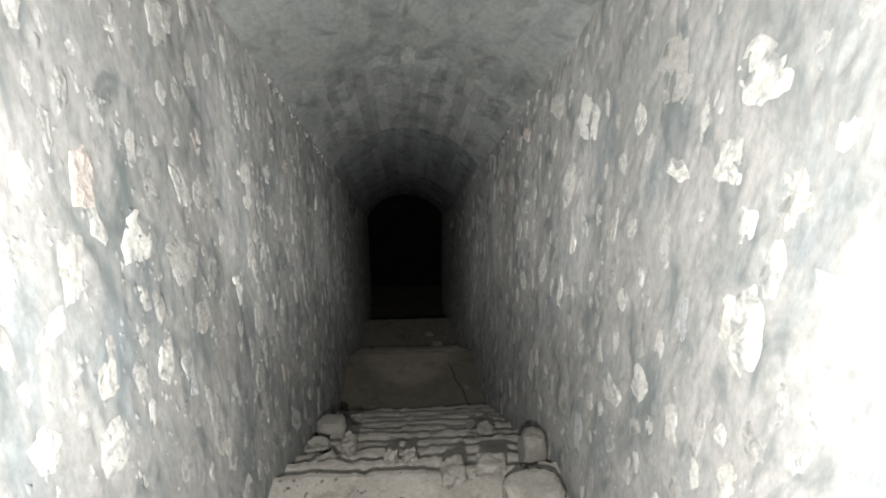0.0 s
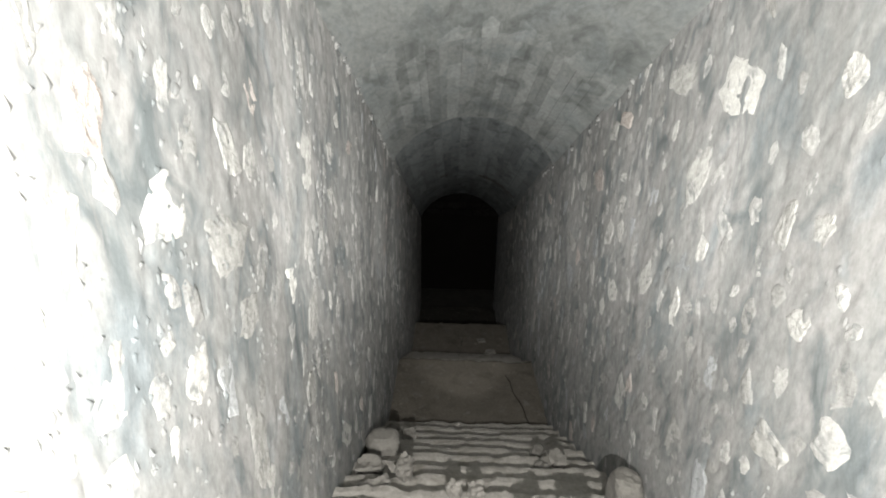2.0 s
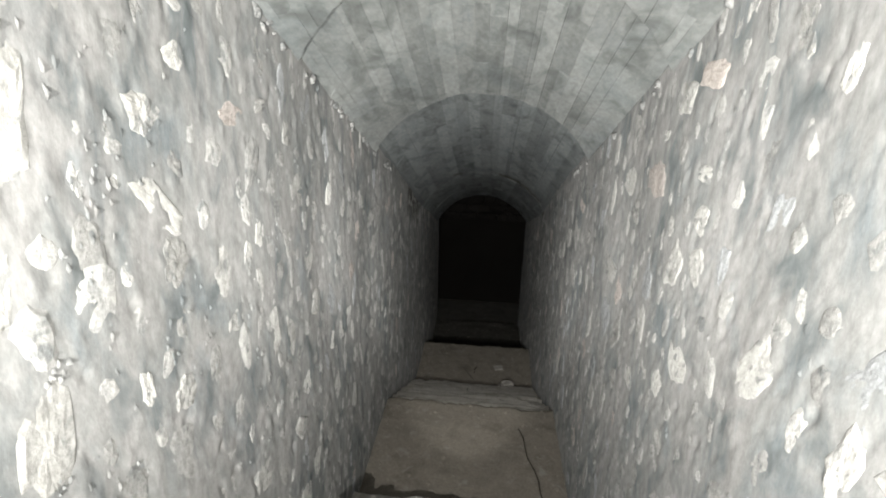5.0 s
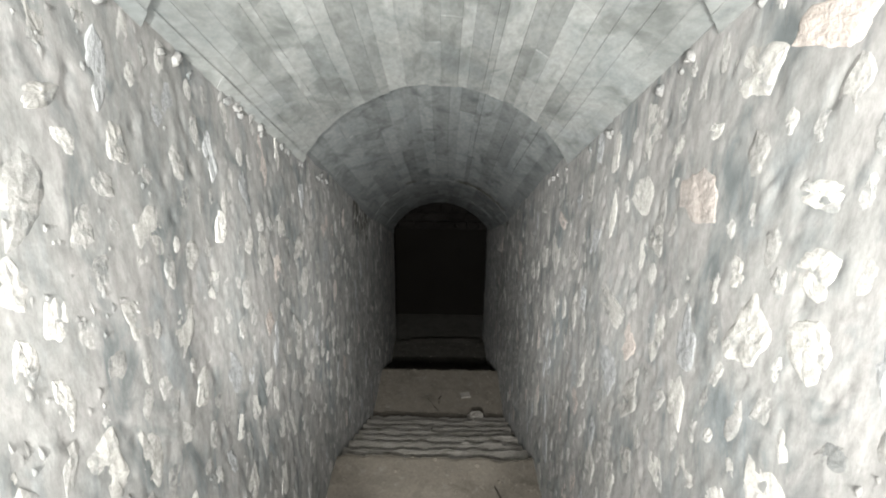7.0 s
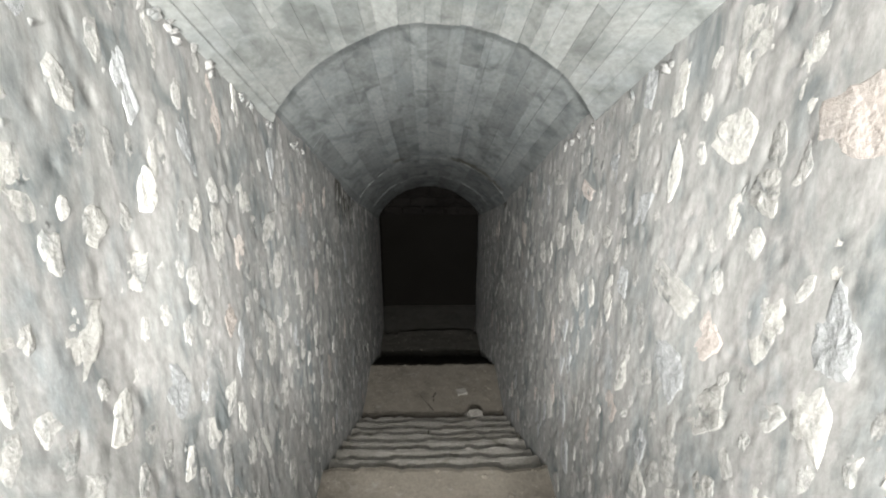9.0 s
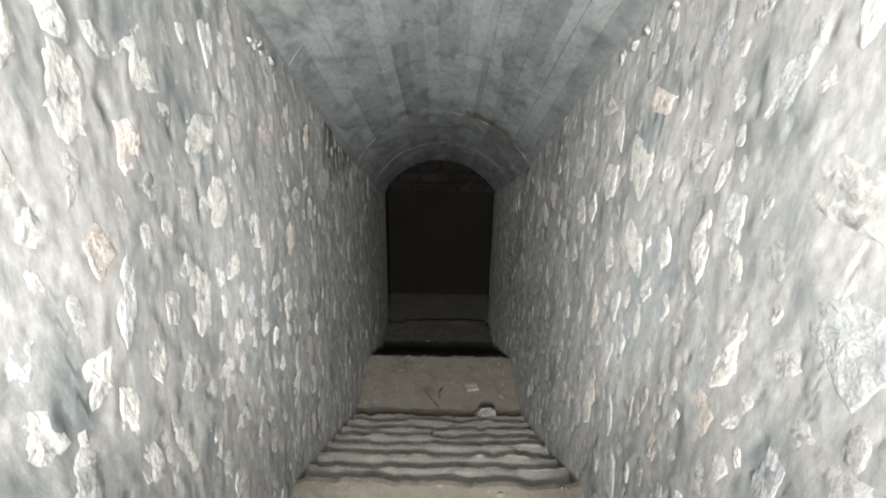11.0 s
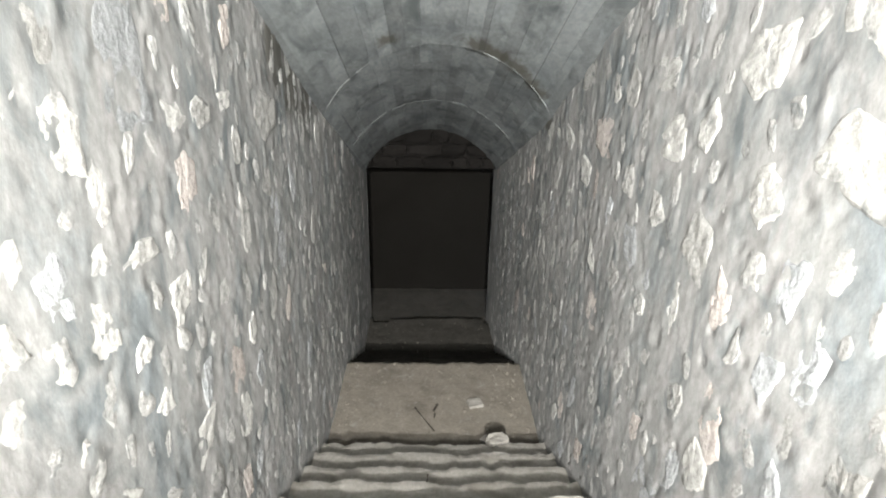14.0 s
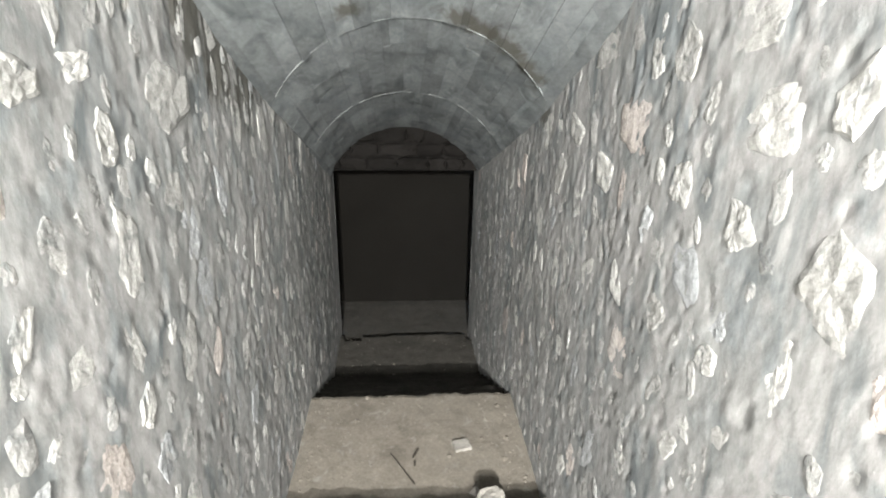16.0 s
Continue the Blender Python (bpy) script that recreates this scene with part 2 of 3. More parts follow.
# ---- vault ----
def vault_section(name, y0, z0, y1, z1, boards=27, bend=None, mat=None):
    """One pour of the barrel vault: the marks of its shuttering boards run along it."""
    half = math.asin((HALF + 0.02) / ARC_R)
    verts, faces = [], []
    edges = [-half + 2 * half * i / boards for i in range(boards + 1)]
    for i in range(1, boards):
        edges[i] += random.uniform(-0.42, 0.42) * 2 * half / boards
    cuts = max(6, int((y1 - y0) / 0.12))

    def ring(y, ang, inset):
        t = (y - y0) / (y1 - y0)
        zc = z0 + (z1 - z0) * t if bend is None else bend(y)
        r = ARC_R - inset - 0.010 * fractal((ang * 2, y * 2.4, zc), 3)
        return (axis(y) + r * math.sin(ang), y, zc - ARC_R + r * math.cos(ang))

    for b in range(boards):
        inset = random.uniform(-0.0035, 0.0035)
        joints = [y0, y1]
        for share in (0.3, 0.6):
            if random.random() < 0.5:
                joints.insert(-1, y0 + (y1 - y0) * (share + random.uniform(-0.12, 0.12)))
        for ja, jb in zip(joints, joints[1:]):
            inset += random.uniform(-0.002, 0.002)
            m = max(3, int(cuts * (jb - ja) / (y1 - y0)))
            base = len(verts)
            a0, a1 = edges[b] + 0.0006, edges[b + 1] - 0.0006
            for k in range(m + 1):
                y = ja + (jb - ja) * k / m
                verts += [ring(y, a0, inset - 0.03), ring(y, a0, inset), ring(y, (a0 + a1) / 2, inset), ring(y, a1, inset), ring(y, a1, inset - 0.03)]
            for k in range(m):
                for c in range(4):
                    q = base + k * 5 + c
                    faces.append((q, q + 5, q + 6, q + 1))
            e = base + m * 5
            faces.append((base, base + 1, base + 2, base + 3, base + 4))
            faces.append((e + 4, e + 3, e + 2, e + 1, e))
    # solid shell above
    base = len(verts)
    for y in (y0, (y0 + y1) / 2, y1):
        t = (y - y0) / (y1 - y0)
        zc = z0 + (z1 - z0) * t if bend is None else bend(y)
        for r in (ARC_R + 0.012, ARC_R + 0.3):
            for i in range(13):
                ang = -half * 1.15 + 2.3 * half * i / 12
                verts.append((axis(y) + r * math.sin(ang), y, zc - ARC_R + r * math.cos(ang)))
    for s in range(2):
        for i in range(12):
            a = base + s * 26 + i
            faces += [(a, a + 26, a + 27, a + 1), (a + 13, a + 14, a + 40, a + 39)]
    for s in (0, 2):
        for i in range(12):
            a = base + s * 26 + i
            faces.append((a, a + 1, a + 14, a + 13))
    ob = mesh_object(name, verts, faces, mat or VAULT)
    return tagged(ob, "grey concrete barrel vault with marks of shuttering boards", "ceiling", kind="structure")


vault_section("ceiling_1", -9.1, 0, -4.32, 4.06, bend=crown)
vault_section("ceiling_2", -4.32, 4.10, -2.95, 3.50)
vault_section("ceiling_3", -2.95, 3.57, -0.42, 2.47, boards=21, mat=VAULT_DARK)
vault_section("ceiling_4", -0.42, 2.472, 0.80, 2.03, boards=25, mat=VAULT_DARK)
vault_section("ceiling_5", 0.80, 2.032, Y_END + 0.02, 1.59, boards=25, mat=VAULT_DARK)


def arch_bead(y, zc):
    """The thin pale ridge of plaster left between two pours of the vault."""
    half = math.asin(HALF / ARC_R)
    verts, faces, n = [], [], 48
    for i in range(n + 1):
        ang = -half + 2 * half * i / n
        w = 0.0025 * (0.3 + abs(fractal((ang * 4, y, 0.3), 3)))
        for k in range(6):
            b = 2 * math.pi * k / 6
            r = ARC_R - 0.001 + w * math.cos(b)
            verts.append((axis(y) + r * math.sin(ang), y + w * math.sin(b), zc - ARC_R + r * math.cos(ang)))
    for i in range(n):
        for k in range(6):
            a, b = i * 6 + k, i * 6 + (k + 1) % 6
            faces.append((a, b, b + 6, a + 6))
    return tagged(mesh_object("trim", verts, faces, VAULT), "thin pale plaster ridge across the vault", "trim", kind="structure")


arch_bead(-0.42, 2.47)
arch_bead(0.80, 2.03)


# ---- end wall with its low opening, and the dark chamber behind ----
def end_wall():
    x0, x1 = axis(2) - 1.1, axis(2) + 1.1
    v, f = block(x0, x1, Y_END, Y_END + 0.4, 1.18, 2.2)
    ob = mesh_object("wall_north", v, f, SHADED_STONE)
    return tagged(ob, "rubble masonry above the low opening, shade in its colour", "wall", kind="structure")


end_wall_ob = end_wall()
# the chamber looks unlit through its wall colour, not through lack of lamps
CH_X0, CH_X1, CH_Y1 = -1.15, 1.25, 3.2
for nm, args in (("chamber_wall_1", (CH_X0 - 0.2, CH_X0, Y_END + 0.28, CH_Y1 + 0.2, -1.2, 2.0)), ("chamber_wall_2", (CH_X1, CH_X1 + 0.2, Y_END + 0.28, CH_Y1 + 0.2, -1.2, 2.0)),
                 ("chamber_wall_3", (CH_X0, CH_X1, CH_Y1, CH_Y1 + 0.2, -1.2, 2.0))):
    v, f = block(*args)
    tagged(mesh_object(nm, v, f, GLOOM_PLASTER), "smooth plastered chamber wall, near-black in place of gloom", "wall", kind="structure")
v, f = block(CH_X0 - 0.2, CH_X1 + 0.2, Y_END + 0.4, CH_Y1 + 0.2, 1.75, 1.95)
tagged(mesh_object("ceiling_6", v, f, GLOOM_PLASTER), "chamber ceiling, near-black in place of gloom", "ceiling", kind="structure")

# ---- unseen wall added behind the start, with an opening that lets in sky light ----
for nm, args in (("wall_south_1", (-1.15, 1.15, Y_BACK - 0.3, Y_BACK, 1.8, SKY_GAP_Z0)), ("wall_south_2", (-1.15, 1.15, Y_BACK - 0.3, Y_BACK, SKY_GAP_Z1, 5.9)),
                 ("wall_south_3", (-1.15, -0.6, Y_BACK - 0.3, Y_BACK, SKY_GAP_Z0, SKY_GAP_Z1)), ("wall_south_4", (0.6, 1.15, Y_BACK - 0.3, Y_BACK, SKY_GAP_Z0, SKY_GAP_Z1))):
    v, f = block(*args)
    tagged(mesh_object(nm, v, f, MORTAR), "unseen grey mortared wall added behind the start", "wall", kind="structure")


# ---- floors and steps ----
def slab(name, y0, y1, z, thick=0.3, mat=None, rough=0.006, front=True, half=HALF + 0.05, seed=0.0, parent=None, jag=0.0):
    """A worn slab whose far edge is broken and uneven."""
    nx, ny = 90, max(4, int((y1 - y0) / 0.035))
    verts, faces = [], []
    for j in range(ny + 1):
        t = j / ny
        for i in range(nx + 1):
            x = -half + 2 * half * i / nx
            y = y0 + (y1 - y0) * t
            if front:
                y += t ** 4 * (jag * round(1.6 * fractal((x * 2.6, seed, 2.2), 2)) + 0.026 * fractal((x * 4.1, seed, 1.7), 4) + 0.014 * fractal((x * 17, seed, 4.2), 3))
            zz = z + rough * fractal((x * 4, y * 4, seed), 4)
            if front and j == ny:
                zz -= 0.006 + 0.010 * abs(fractal((x * 13, seed, 9.1), 2))
            verts.append((axis(y) + x, y, zz))
    n = nx + 1
    for j in range(ny):
        for i in range(nx):
            a = j * n + i
            faces.append((a, a + 1, a + n + 1, a + n))
    base = len(verts)
    # riser set back under the edge, added to deepen the shade below it
    for i in range(nx + 1):
        x, y, zz = verts[ny * n + i]
        verts.append((x, y - 0.05 + 0.03 * fractal((x * 8, seed, 3.3), 3), z - 0.035))
    for i in range(nx + 1):
        x, y, zz = verts[ny * n + i]
        verts.append((x, y - 0.10, z - thick))
    for r in range(2):
        for i in range(nx):
            a = (ny * n if r == 0 else base) + i
            b = base + r * n + i
            faces.append((a, a + 1, b + 1, b))
    k = len(verts)
    verts += [(axis(y0) - half, y0, z - thick), (axis(y0) + half, y0, z - thick)]
    faces += [(base + n, base + n + nx, k + 1, k), (0, nx, k + 1, k)]
    faces += [(0, k, base + n, ny * n), (nx, k + 1, base + n + nx, ny * n + nx)]
    return mesh_object(name, verts, faces, mat or CONCRETE, parent, smooth=False)


tagged(slab("floor_top", Y_BACK - 0.3, A_FIRST, TOP_Z, seed=1), "dusty concrete landing at the head of the stairs", "floor", kind="structure")
tagged(slab("floor_landing_1", A_LAST - 0.16, C_FIRST, B_Z, seed=2, rough=0.006, mat=DIRT), "dusty concrete landing with a crack", "floor", kind="structure")
tagged(slab("floor_landing_2", C_LAST - 0.16, E_FIRST, 0.0, seed=3, rough=0.006, mat=DIRT), "dusty brown concrete landing with grit", "floor", kind="structure")
tagged(slab("floor_bottom", 5 * E_RUN - 0.16, 2.10, F_Z, seed=4, rough=0.01, mat=SHADED_FLOOR, jag=0.11), "dusty floor at the foot of the stairs", "floor", kind="structure")
tagged(slab("floor_chamber", 2.0, 3.3, F_Z - 0.12, seed=5, mat=SHADED_FLOOR, front=False, half=1.4), "chamber floor, its gloom put into the colour", "floor", kind="structure")


def flight(first, run, count, z_first, label, seed, mat=None):
    """A flight of worn steps; the first edge belongs to the landing above."""
    root = new("stair_flight")
    tagged(root, label, "stairs")
    for k in range(1, count):
        ob = slab("step", first + run * (k - 1) - 0.16, first + run * k, z_first - RISE * k, thick=0.2, seed=seed + k * 3.7, rough=0.005, mat=mat)
        ob.parent = root
    return root


flight(A_FIRST, (A_LAST - A_FIRST) / 9, 10, TOP_Z, "worn concrete stairs strewn with broken stones", 11)
flight(C_FIRST, (C_LAST - C_FIRST) / 7, 8, B_Z, "worn dusty concrete stairs with chipped edges", 57)
# dark colour replaces the shadow that lies over these treads
flight(E_FIRST, E_RUN, 6, 0.0, "lowest flight of chipped stairs, shade put into its colour", 91, SHADED_FLOOR)


# ---- stones set in the walls ----
def stone_mesh(name, seed, rings, segs, mat):
    """A stone's face, one metre across, standing a little out of the mortar (towards +x), with a ragged outline and a broken surface."""
    rnd = random.Random(seed)
    count = rnd.randint(4, 6)
    sides = [(2 * math.pi * (i + rnd.uniform(-0.3, 0.3)) / count, rnd.uniform(0.36, 0.50)) for i in range(count)]
    verts, faces = [(0.16, 0, 0)], []
    for r in range(1, rings + 1):
        q = r / rings
        for s in range(segs):
            a = 2 * math.pi * s / segs
            out = min(0.64, min(d / max(0.15, math.cos(a - c)) for c, d in sides))
            out *= 1 + 0.10 * fractal((math.cos(a) * 2.2, math.sin(a) * 2.2, seed + 9), 4)
            y, z = out * q * math.cos(a), out * q * math.sin(a)
            x = 0.16 + 0.10 * fractal((y * 5, z * 5, seed * 1.7), 4)
            if r == rings:
                x = -0.15
            elif r == rings - 1:
                x -= 0.06
            verts.append((x, y, z))
    for s in range(segs):
        faces.append((0, 1 + s, 1 + (s + 1) % segs))
    for r in range(rings - 1):
        for s in range(segs):
            a, b = 1 + r * segs + s, 1 + r * segs + (s + 1) % segs
            faces.append((a, a + segs, b + segs, b))
    me = bpy.data.meshes.new(name)
    me.from_pydata(verts, [], faces)
    me.materials.append(mat)
    return me


LARGE = {k: [stone_mesh("stone", 3.1 * i + o, 6, 30, m) for i in range(11)] for k, m, o in (("w", STONE, 0.3), ("p", STONE_PINK, 40), ("b", STONE_BLUE, 80))}
SMALL = [stone_mesh("stone", 2.3 * i + 120, 3, 14, m) for i, m in enumerate([STONE] * 9 + [STONE_PINK] * 3 + [STONE_BLUE] * 9)]


def set_stone(wall, side, mesh, y, z, sy, sz, depth, turn):
    """Beds a stone in a side wall."""
    x = axis(y) + side * (half_width(side, y) - relief(side, y, z) + 0.002)
    ob = new("stone", mesh)
    ob.parent = wall
    flip = Matrix.Diagonal((-side, -side, 1, 1))
    ob.matrix_basis = Matrix.Translation((x, y, z)) @ flip @ Matrix.Rotation(turn, 4, "X") @ Matrix.Diagonal((depth, sy, sz, 1))
    return ob


# centre along the passage, height, width and height of the large stones that stand out, in metres
EAST_UPPER = [(-6.94, 3.88, 0.10, 0.19), (-6.88, 3.57, 0.16, 0.23), (-6.78, 4.09, 0.22, 0.14), (-6.73, 3.91, 0.10, 0.13), (-6.67, 3.77, 0.12, 0.06),
              (-6.51, 3.84, 0.12, 0.07), (-6.41, 4.08, 0.30, 0.23), (-6.29, 3.0, 0.16, 0.12), (-6.25, 3.94, 0.10, 0.10), (-5.77, 3.88, 0.34, 0.17),
              (-5.33, 3.9, 0.27, 0.15), (-4.85, 3.14, 0.15, 0.12), (-4.82, 3.27, 0.11, 0.10), (-4.78, 3.4, 0.14, 0.06), (-4.6, 3.18, 0.08, 0.08),
              (-4.5, 3.59, 0.19, 0.14), (-4.39, 3.46, 0.08, 0.05), (-4.15, 3.11, 0.12, 0.11), (-3.99, 3.2, 0.20, 0.16), (-3.78, 2.73, 0.34, 0.14)]
EAST_LOWER = [(-3.33, 2.47, 0.13, 0.21), (-3.24, 2.69, 0.13, 0.10), (-3.12, 2.38, 0.11, 0.17), (-3.05, 2.62, 0.09, 0.10), (-2.86, 2.3, 0.25, 0.18),
              (-2.83, 2.56, 0.24, 0.24), (-2.64, 2.17, 0.15, 0.17), (-2.53, 2.45, 0.18, 0.18), (-2.4, 1.97, 0.18, 0.23), (-2.38, 2.74, 0.22, 0.12),
              (-2.34, 1.72, 0.08, 0.24), (-2.14, 2.21, 0.22, 0.15), (-2.12, 1.98, 0.11, 0.16), (-2.11, 1.63, 0.09, 0.10), (-2.03, 2.39, 0.27, 0.11),
              (-1.86, 2.02, 0.11, 0.14), (-1.77, 2.33, 0.17, 0.16), (-1.3, 1.91, 0.21, 0.16), (-1.23, 2.34, 0.31, 0.17), (-0.93, 2.01, 0.22, 0.14), (-0.44, 1.93, 0.27, 0.22)]
WEST_UPPER = [(-7.02, 3.44, 0.08, 0.12), (-6.92, 3.64, 0.11, 0.05), (-6.79, 3.47, 0.11, 0.16), (-6.56, 3.7, 0.18, 0.14), (-6.48, 4.2, 0.22, 0.07),
              (-6.26, 3.32, 0.17, 0.12), (-6.22, 4.21, 0.18, 0.13), (-5.43, 2.97, 0.06, 0.10), (-5.3, 2.87, 0.10, 0.11), (-5.29, 3.58, 0.12, 0.13),
              (-5.25, 3.22, 0.13, 0.14), (-5.14, 3.7, 0.10, 0.07), (-5.04, 3.1, 0.12, 0.19), (-5.01, 2.93, 0.10, 0.08), (-4.82, 2.97, 0.06, 0.13),
              (-4.79, 3.15, 0.08, 0.13), (-4.7, 3.55, 0.10, 0.05), (-4.51, 3.44, 0.08, 0.12), (-4.45, 3.2, 0.14, 0.17), (-4.37, 2.9, 0.15, 0.19),
              (-4.26, 3.08, 0.11, 0.10), (-4.16, 2.93, 0.16, 0.14), (-4.04, 3.09, 0.09, 0.13), (-3.69, 2.86, 0.14, 0.18)]
WEST_LOWER = [(-3.46, 2.32, 0.08, 0.12), (-3.22, 1.93, 0.18, 0.17), (-3.17, 2.71, 0.22, 0.17), (-3.14, 2.5, 0.21, 0.18), (-3.06, 2.27, 0.12, 0.09),
              (-2.91, 2.7, 0.16, 0.11), (-2.82, 2.32, 0.14, 0.16), (-2.72, 1.81, 0.08, 0.08), (-2.67, 1.64, 0.08, 0.10), (-2.65, 2.02, 0.16, 0.08),
              (-2.54, 1.39, 0.22, 0.15), (-2.51, 1.85, 0.14, 0.14), (-2.39, 2.29, 0.13, 0.11), (-2.24, 1.98, 0.12, 0.13), (-2.22, 2.28, 0.14, 0.10),
              (-2.04, 1.48, 0.08, 0.14), (-2.03, 2.29, 0.12, 0.08), (-1.69, 1.96, 0.15, 0.16), (-1.61, 2.2, 0.30, 0.21), (-1.45, 1.86, 0.15, 0.12)]
EAST_PINK = [(-4.71, 3.68, 0.19, 0.10), (-4.37, 3.29, 0.24, 0.17), (-2.93, 2.8, 0.17, 0.10), (-1.54, 2.12, 0.28, 0.23)]
EAST_BLUE = [(-3.87, 2.5, 0.26, 0.18), (-1.95, 1.8, 0.16, 0.16)]
WEST_PINK = [(-6.72, 3.89, 0.11, 0.15), (-4.9, 3.54, 0.15, 0.08), (-2.56, 2.64, 0.22, 0.12), (-2.38, 2.12, 0.14, 0.21)]

for wall, side, whites, pinks, blues, seed in ((wall_right, 1, EAST_UPPER + EAST_LOWER, EAST_PINK, EAST_BLUE, 5), (wall_left, -1, WEST_UPPER + WEST_LOWER, WEST_PINK, [], 6)):
    rnd = random.Random(seed)
    taken = []
    for kind, rows in (("w", whites), ("p", pinks), ("b", blues)):
        for y, z, sy, sz in rows:
            set_stone(wall, side, rnd.choice(LARGE[kind]), y, z, sy * 1.12, sz * 1.12, rnd.uniform(0.015, 0.03), rnd.choice((0, math.pi)) + rnd.uniform(-0.15, 0.15))
            taken.append((y, z, max(sy, sz) * 0.5))
    # smaller stones between them
    verts, faces, placed = [], [], 0
    for _ in range(16000):
        y = rnd.uniform(-7.6, 1.9)
        lo, hi = floor_under(y) + 0.03, crown(y) - ARC_RISE - 0.03
        z = rnd.uniform(lo, hi)
        picked = placed < 280
        smooth_part = y < -4.9          # more mortar over the stones near the head of the stairs
        if smooth_part and rnd.random() < 0.72:
            continue
        if picked:
            size = rnd.triangular(0.09, 0.27, 0.13)
        elif placed < 1100:
            size = rnd.triangular(0.06, 0.17, 0.09)
        else:
            size = rnd.triangular(0.025, 0.08, 0.045)
        if any((y - a) ** 2 + (z - b) ** 2 < (r + size * 0.42) ** 2 for a, b, r in taken):
            continue
        taken.append((y, z, size * 0.47))
        if placed >= 2100:
            break
        placed += 1
        wide, high = size * rnd.uniform(0.6, 0.9), size * rnd.uniform(0.9, 1.5)
        turn = rnd.gauss(-0.12 * side, 0.28)
        if picked:
            kind = rnd.choice("wwwwwwwpbb")
            set_stone(wall, side, rnd.choice(LARGE[kind]), y, z, wide, high, rnd.uniform(0.010, 0.024), turn)
        else:
            me = rnd.choice(SMALL)
            m = Matrix.Translation((axis(y) + side * (half_width(side, y) - relief(side, y, z) + 0.001), y, z)) @ Matrix.Diagonal((-side, -side, 1, 1)) @ Matrix.Rotation(turn, 4, "X")
            m = m @ Matrix.Diagonal((rnd.uniform(0.007, 0.018), wide, high, 1))
            base = len(verts)
            verts += [tuple(m @ v.co) for v in me.vertices]
            faces += [tuple(base + k for k in p.vertices) for p in me.polygons]
    # crumbs of broken mortar that stand out of the wall
    crumbs, crumb_faces = [], []
    for _ in range(900 if side < 0 else 120):
        y = rnd.triangular(-7.5, -4.0, -6.6)
        cy, cz = y, rnd.uniform(floor_under(y) + 0.1, crown(y) - ARC_RISE - 0.02)
        if fractal((side * 5, cy * 1.6, cz * 1.6), 3) < -0.05:
            continue
        for _ in range(rnd.randint(1, 3)):
            y, z = cy + rnd.gauss(0, 0.02), cz + rnd.gauss(0, 0.03)
            w, h, d = rnd.uniform(0.005, 0.013), rnd.uniform(0.008, 0.032), rnd.uniform(0.003, 0.0075)
            x = axis(y) + side * (half_width(side, y) - relief(side, y, z))
            base = len(crumbs)
            crumbs += [(x - side * d, y + rnd.uniform(-0.4, 0.4) * w, z + rnd.uniform(-0.4, 0.4) * h)]
            for k in range(6):
                a = math.pi * k / 3 + rnd.uniform(-0.4, 0.4)
                crumbs.append((x + side * 0.004, y + w * math.cos(a) * rnd.uniform(0.6, 1.2), z + h * math.sin(a) * rnd.uniform(0.6, 1.2)))
            crumb_faces += [(base, base + 1 + k, base + 1 + (k + 1) % 6) for k in range(6)]
    # ragged mortar along the foot of the vault
    for _ in range(70 if side < 0 else 25):
        y = rnd.uniform(-6.3, -2.4)
        z, size = crown(y) - ARC_RISE + rnd.gauss(-0.015, 0.014), rnd.uniform(0.03, 0.075)
        m = Matrix.Translation((axis(y) + side * (half_width(side, y) + 0.004), y, z)) @ Matrix.Diagonal((-side, -side, 1, 1)) @ Matrix.Rotation(rnd.uniform(-0.6, 0.6), 4, "X") @ Matrix.Diagonal((rnd.uniform(0.04, 0.11), size * 1.3, size * rnd.uniform(0.5, 0.9), 1))
        me, base = rnd.choice(SMALL), len(crumbs)
        crumbs += [tuple(m @ v.co) for v in me.vertices]
        crumb_faces += [tuple(base + k for k in p.vertices) for p in me.polygons]
    tagged(mesh_object("mortar_crumbs", crumbs, crumb_faces, MORTAR, wall, smooth=True), "crumbs of broken grey mortar on the wall", kind="stuff")
    chips = mesh_object("stone_chips", verts, faces, CHIPS, wall)
    tagged(chips, "small pale stone chips bedded in mortar", kind="stuff")


# ---- masonry above the opening ----
rnd = random.Random(3)
z = 1.185
while z < 1.75:
    height = rnd.uniform(0.12, 0.19)
    x = -1.0
    while x < 0.9:
        width = rnd.uniform(0.16, 0.40)
        bm = bmesh.new()
        bmesh.ops.create_icosphere(bm, subdivisions=2, radius=0.5)
        for vt in bm.verts:
            c = vt.co
            c.x, c.y, c.z = (math.copysign(min(0.5, abs(v) * 1.45), v) for v in c)
            c *= 1 + 0.25 * fractal(c * 3 + Vector((x * 9, 0, z * 9)), 3)
            c.x, c.y, c.z = c.x * (width - 0.015), c.y * 0.09, c.z * (height - 0.015)
        part("stone", bm, SHADED_STONE, end_wall_ob).location = (x + width / 2, Y_END - 0.01, z + height / 2)
        x += width
    z += height


# ---- loose stones, twigs and grit ----
def lump(name, seed, rough=0.22, corner=1.3):
    bm = bmesh.new()
    bmesh.ops.create_icosphere(bm, subdivisions=3, radius=0.5)
    for vt in bm.verts:
        c = vt.co.copy()
        c = Vector([math.copysign(min(0.42, abs(q) * corner), q) for q in c])
        vt.co = c * (1 + rough * fractal(c * 2.5 + Vector((seed, seed * 2, 0)), 3))
    return part(name, bm, RUBBLE)


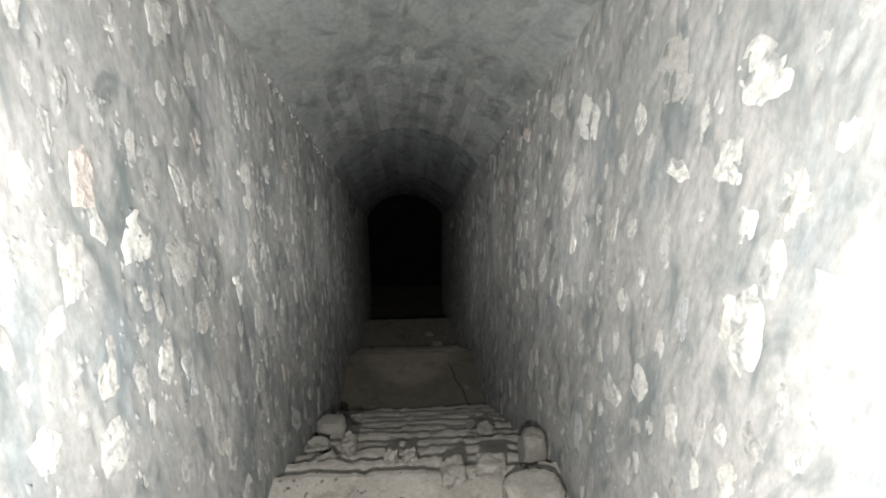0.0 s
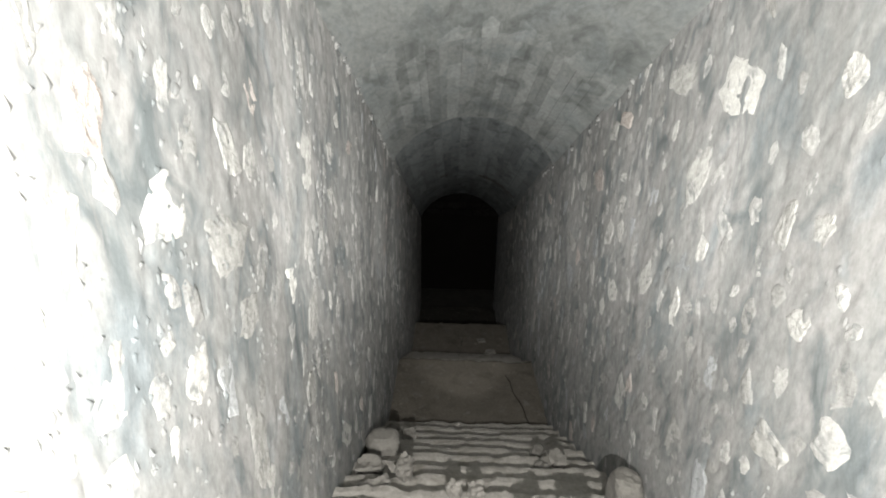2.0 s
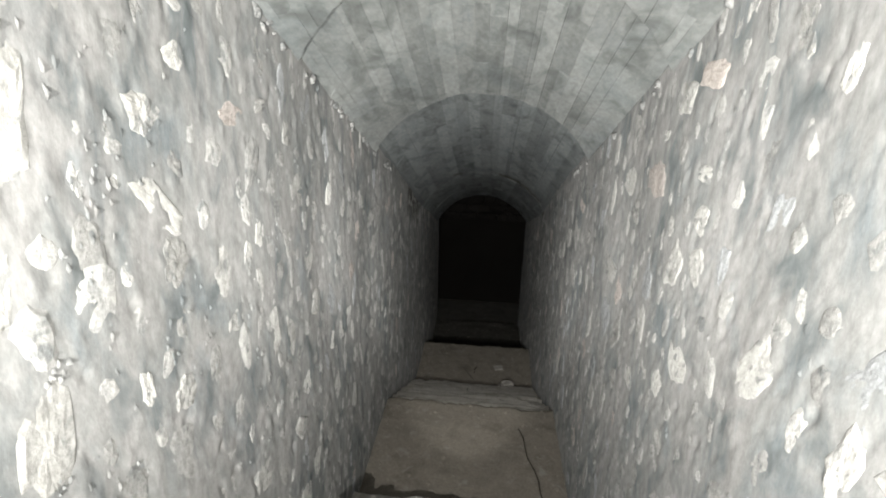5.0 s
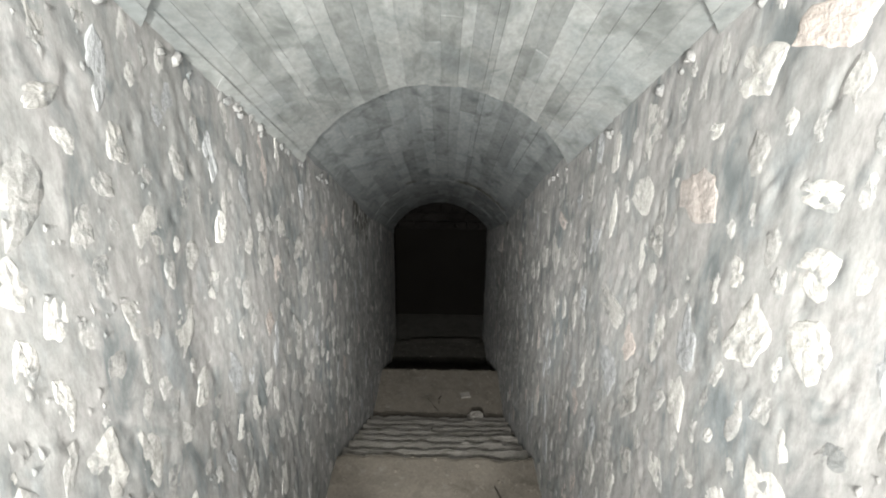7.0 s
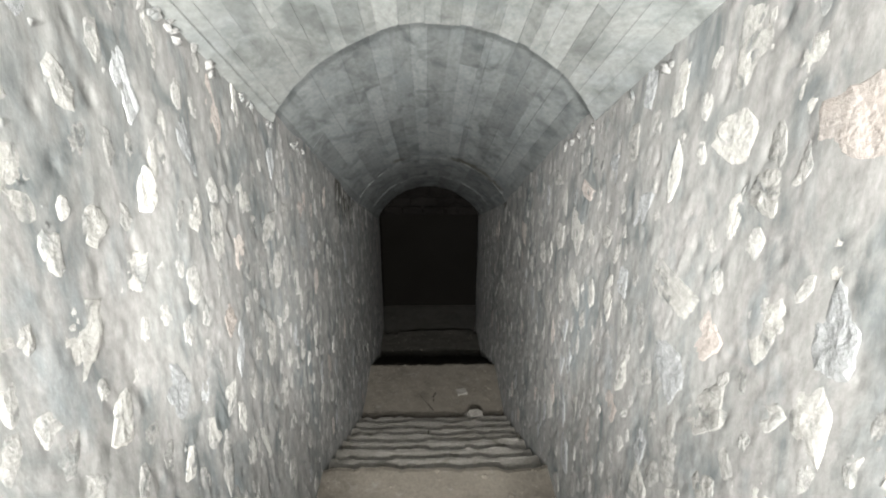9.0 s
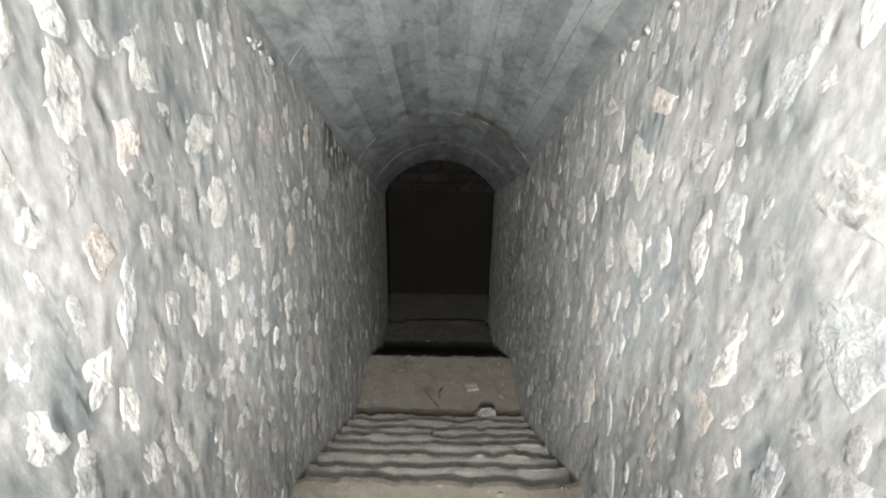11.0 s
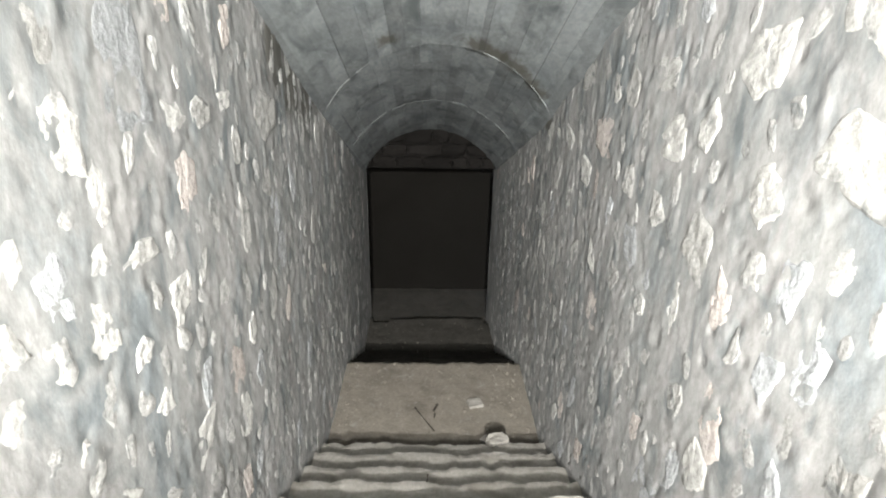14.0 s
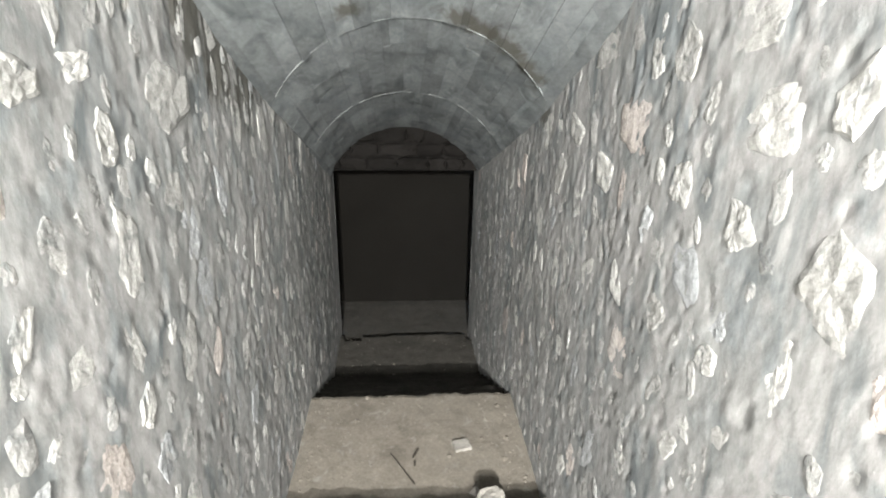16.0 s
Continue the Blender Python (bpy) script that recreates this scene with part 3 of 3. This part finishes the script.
def loose(name, label, x, y, z, sx, sy, sz, turn=0.0, seed=1.0, rough=0.22, corner=1.3):
    ob = lump(name, seed, rough, corner)
    ob.matrix_basis = Matrix.Translation((x, y, z + sz * 0.36)) @ Matrix.Rotation(turn, 4, "Z") @ Matrix.Diagonal((sx, sy, sz, 1))
    return tagged(ob, label, "stone", "loose stones on the stairs")


def step_z(y):
    """The height of the tread at y on the upper flight."""
    if y < A_FIRST:
        return TOP_Z
    return max(B_Z, TOP_Z - RISE * (1 + math.floor((y - A_FIRST) / ((A_LAST - A_FIRST) / 9))))


loose("boulder", "rounded pale boulder lying against the wall on the steps", -0.56, -4.86, step_z(-4.86), 0.24, 0.21, 0.27, 0.3, 2, 0.10, 1.05)
loose("boulder", "pale upright boulder at the edge of the stairs", 0.61, -5.66, step_z(-5.66), 0.15, 0.17, 0.26, 0.1, 5, 0.10, 1.1)
loose("boulder", "large grey boulder on the top landing", 0.52, -6.05, TOP_Z, 0.30, 0.22, 0.17, 0.2, 7, 0.12, 1.15)
loose("stone_block", "small upright block of stone on the steps", -0.44, -4.44, step_z(-4.44), 0.10, 0.09, 0.18, 0.2, 9, 0.12, 1.6)
for x, y, sx, sy, sz in ((-0.13, -5.60, 0.07, 0.06, 0.09), (-0.03, -5.60, 0.08, 0.07, 0.08), (0.18, -5.86, 0.16, 0.13, 0.09), (0.36, -5.83, 0.15, 0.12, 0.10),
                         (0.27, -5.74, 0.12, 0.10, 0.08), (-0.30, -5.98, 0.10, 0.05, 0.03), (-0.50, -5.50, 0.16, 0.10, 0.10), (-0.38, -5.35, 0.12, 0.09, 0.11),
                         (-0.58, -5.22, 0.15, 0.11, 0.09), (-0.42, -5.10, 0.11, 0.09, 0.08), (0.36, -5.05, 0.13, 0.09, 0.06), (0.48, -4.95, 0.14, 0.10, 0.06),
                         (0.40, -4.75, 0.12, 0.08, 0.05), (0.42, -4.02, 0.16, 0.10, 0.09), (0.58, -3.98, 0.12, 0.09, 0.06), (-0.60, -4.15, 0.12, 0.10, 0.07)):
    loose("broken_stone", "angular broken stone lying on the concrete steps", x, y, step_z(y), sx, sy, sz, x * 7 + y, x * 13 + y, 0.4, 1.2)
loose("broken_stone", "pale stone at the foot of the middle stairs", 0.37, -1.08, 0.06, 0.15, 0.10, 0.12, 0.4, 4, 0.25, 1.4)
loose("broken_stone", "flat pale stone on the landing", 0.27, -0.55, -0.008, 0.12, 0.10, 0.035, 0.2, 3, 0.2, 1.5)
loose("broken_stone", "small flat stone on the landing", 0.31, -0.93, -0.008, 0.07, 0.06, 0.03, 0.9, 8, 0.2, 1.5)


def twig(label, points, radius):
    cu = bpy.data.curves.new("twig", "CURVE")
    cu.dimensions, cu.bevel_depth, cu.bevel_resolution = "3D", radius, 2
    sp = cu.splines.new("POLY")
    sp.points.add(len(points) - 1)
    for p, q in zip(sp.points, points):
        p.co = (*q, 1)
        p.radius = random.uniform(0.7, 1.1)
    ob = new("twig_curve", cu)
    me = bpy.data.meshes.new_from_object(ob.evaluated_get(bpy.context.evaluated_depsgraph_get()))
    bpy.data.objects.remove(ob)
    me.materials.clear()
    me.materials.append(TWIG)
    return tagged(new("twig", me), label, "twig")


twig("long dark twig lying on the upper landing", [(0.38 + 0.2 * k / 9 + 0.012 * math.sin(k * 1.7), -2.95 - 0.95 * k / 9, B_Z + 0.008) for k in range(10)], 0.006)
twig("short dark twig on the brown landing", [(-0.035 + 0.03 * k / 3, -0.64 + 0.07 * k / 3, 0.010) for k in range(4)], 0.007)
twig("short dark twig on the brown landing", [(-0.03, -0.71, 0.008), (-0.027, -0.675, 0.010)], 0.007)
twig("thin grey twig on the brown landing", [(-0.17 + 0.14 * k / 5, -0.60 - 0.25 * k / 5, 0.006) for k in range(6)], 0.004)
twig("thin twig standing on the middle stairs", [(-0.09 + 0.02 * k / 3, -1.78 + 0.02 * k, 4 * RISE - 0.13 + 0.04 * k) for k in range(4)], 0.004)

rnd = random.Random(12)
verts, faces = [], []
for y0, y1, zf, count in ((-7.5, -5.8, TOP_Z, 260), (-3.75, -2.7, B_Z, 220), (-1.0, -0.02, 0.0, 300), (1.2, 2.05, F_Z, 60)):
    for _ in range(count):
        x, y = rnd.uniform(-0.66, 0.66), rnd.uniform(y0, y1)
        if rnd.random() < 0.5:
            x = math.copysign(0.66 - abs(rnd.gauss(0, 0.15)), x)
        s = rnd.uniform(0.004, 0.010) * (2.2 if rnd.random() < 0.08 else 1)
        base = len(verts)
        for dx, dy, dz in ((1, 0, 0), (-1, 0, 0), (0, 1, 0), (0, -1, 0), (0, 0, 1), (0, 0, -1)):
            verts.append((axis(y) + x + dx * s * rnd.uniform(0.7, 1.4), y + dy * s * rnd.uniform(0.7, 1.4), zf + 0.002 + dz * s * 0.7))
        faces += [(base + a, base + b, base + c) for a, b, c in ((0, 2, 4), (2, 1, 4), (1, 3, 4), (3, 0, 4), (2, 0, 5), (1, 2, 5), (3, 1, 5), (0, 3, 5))]
tagged(mesh_object("grit", verts, faces, DIRT), "pale grit and pebbles scattered over the landings", "grit", kind="stuff")
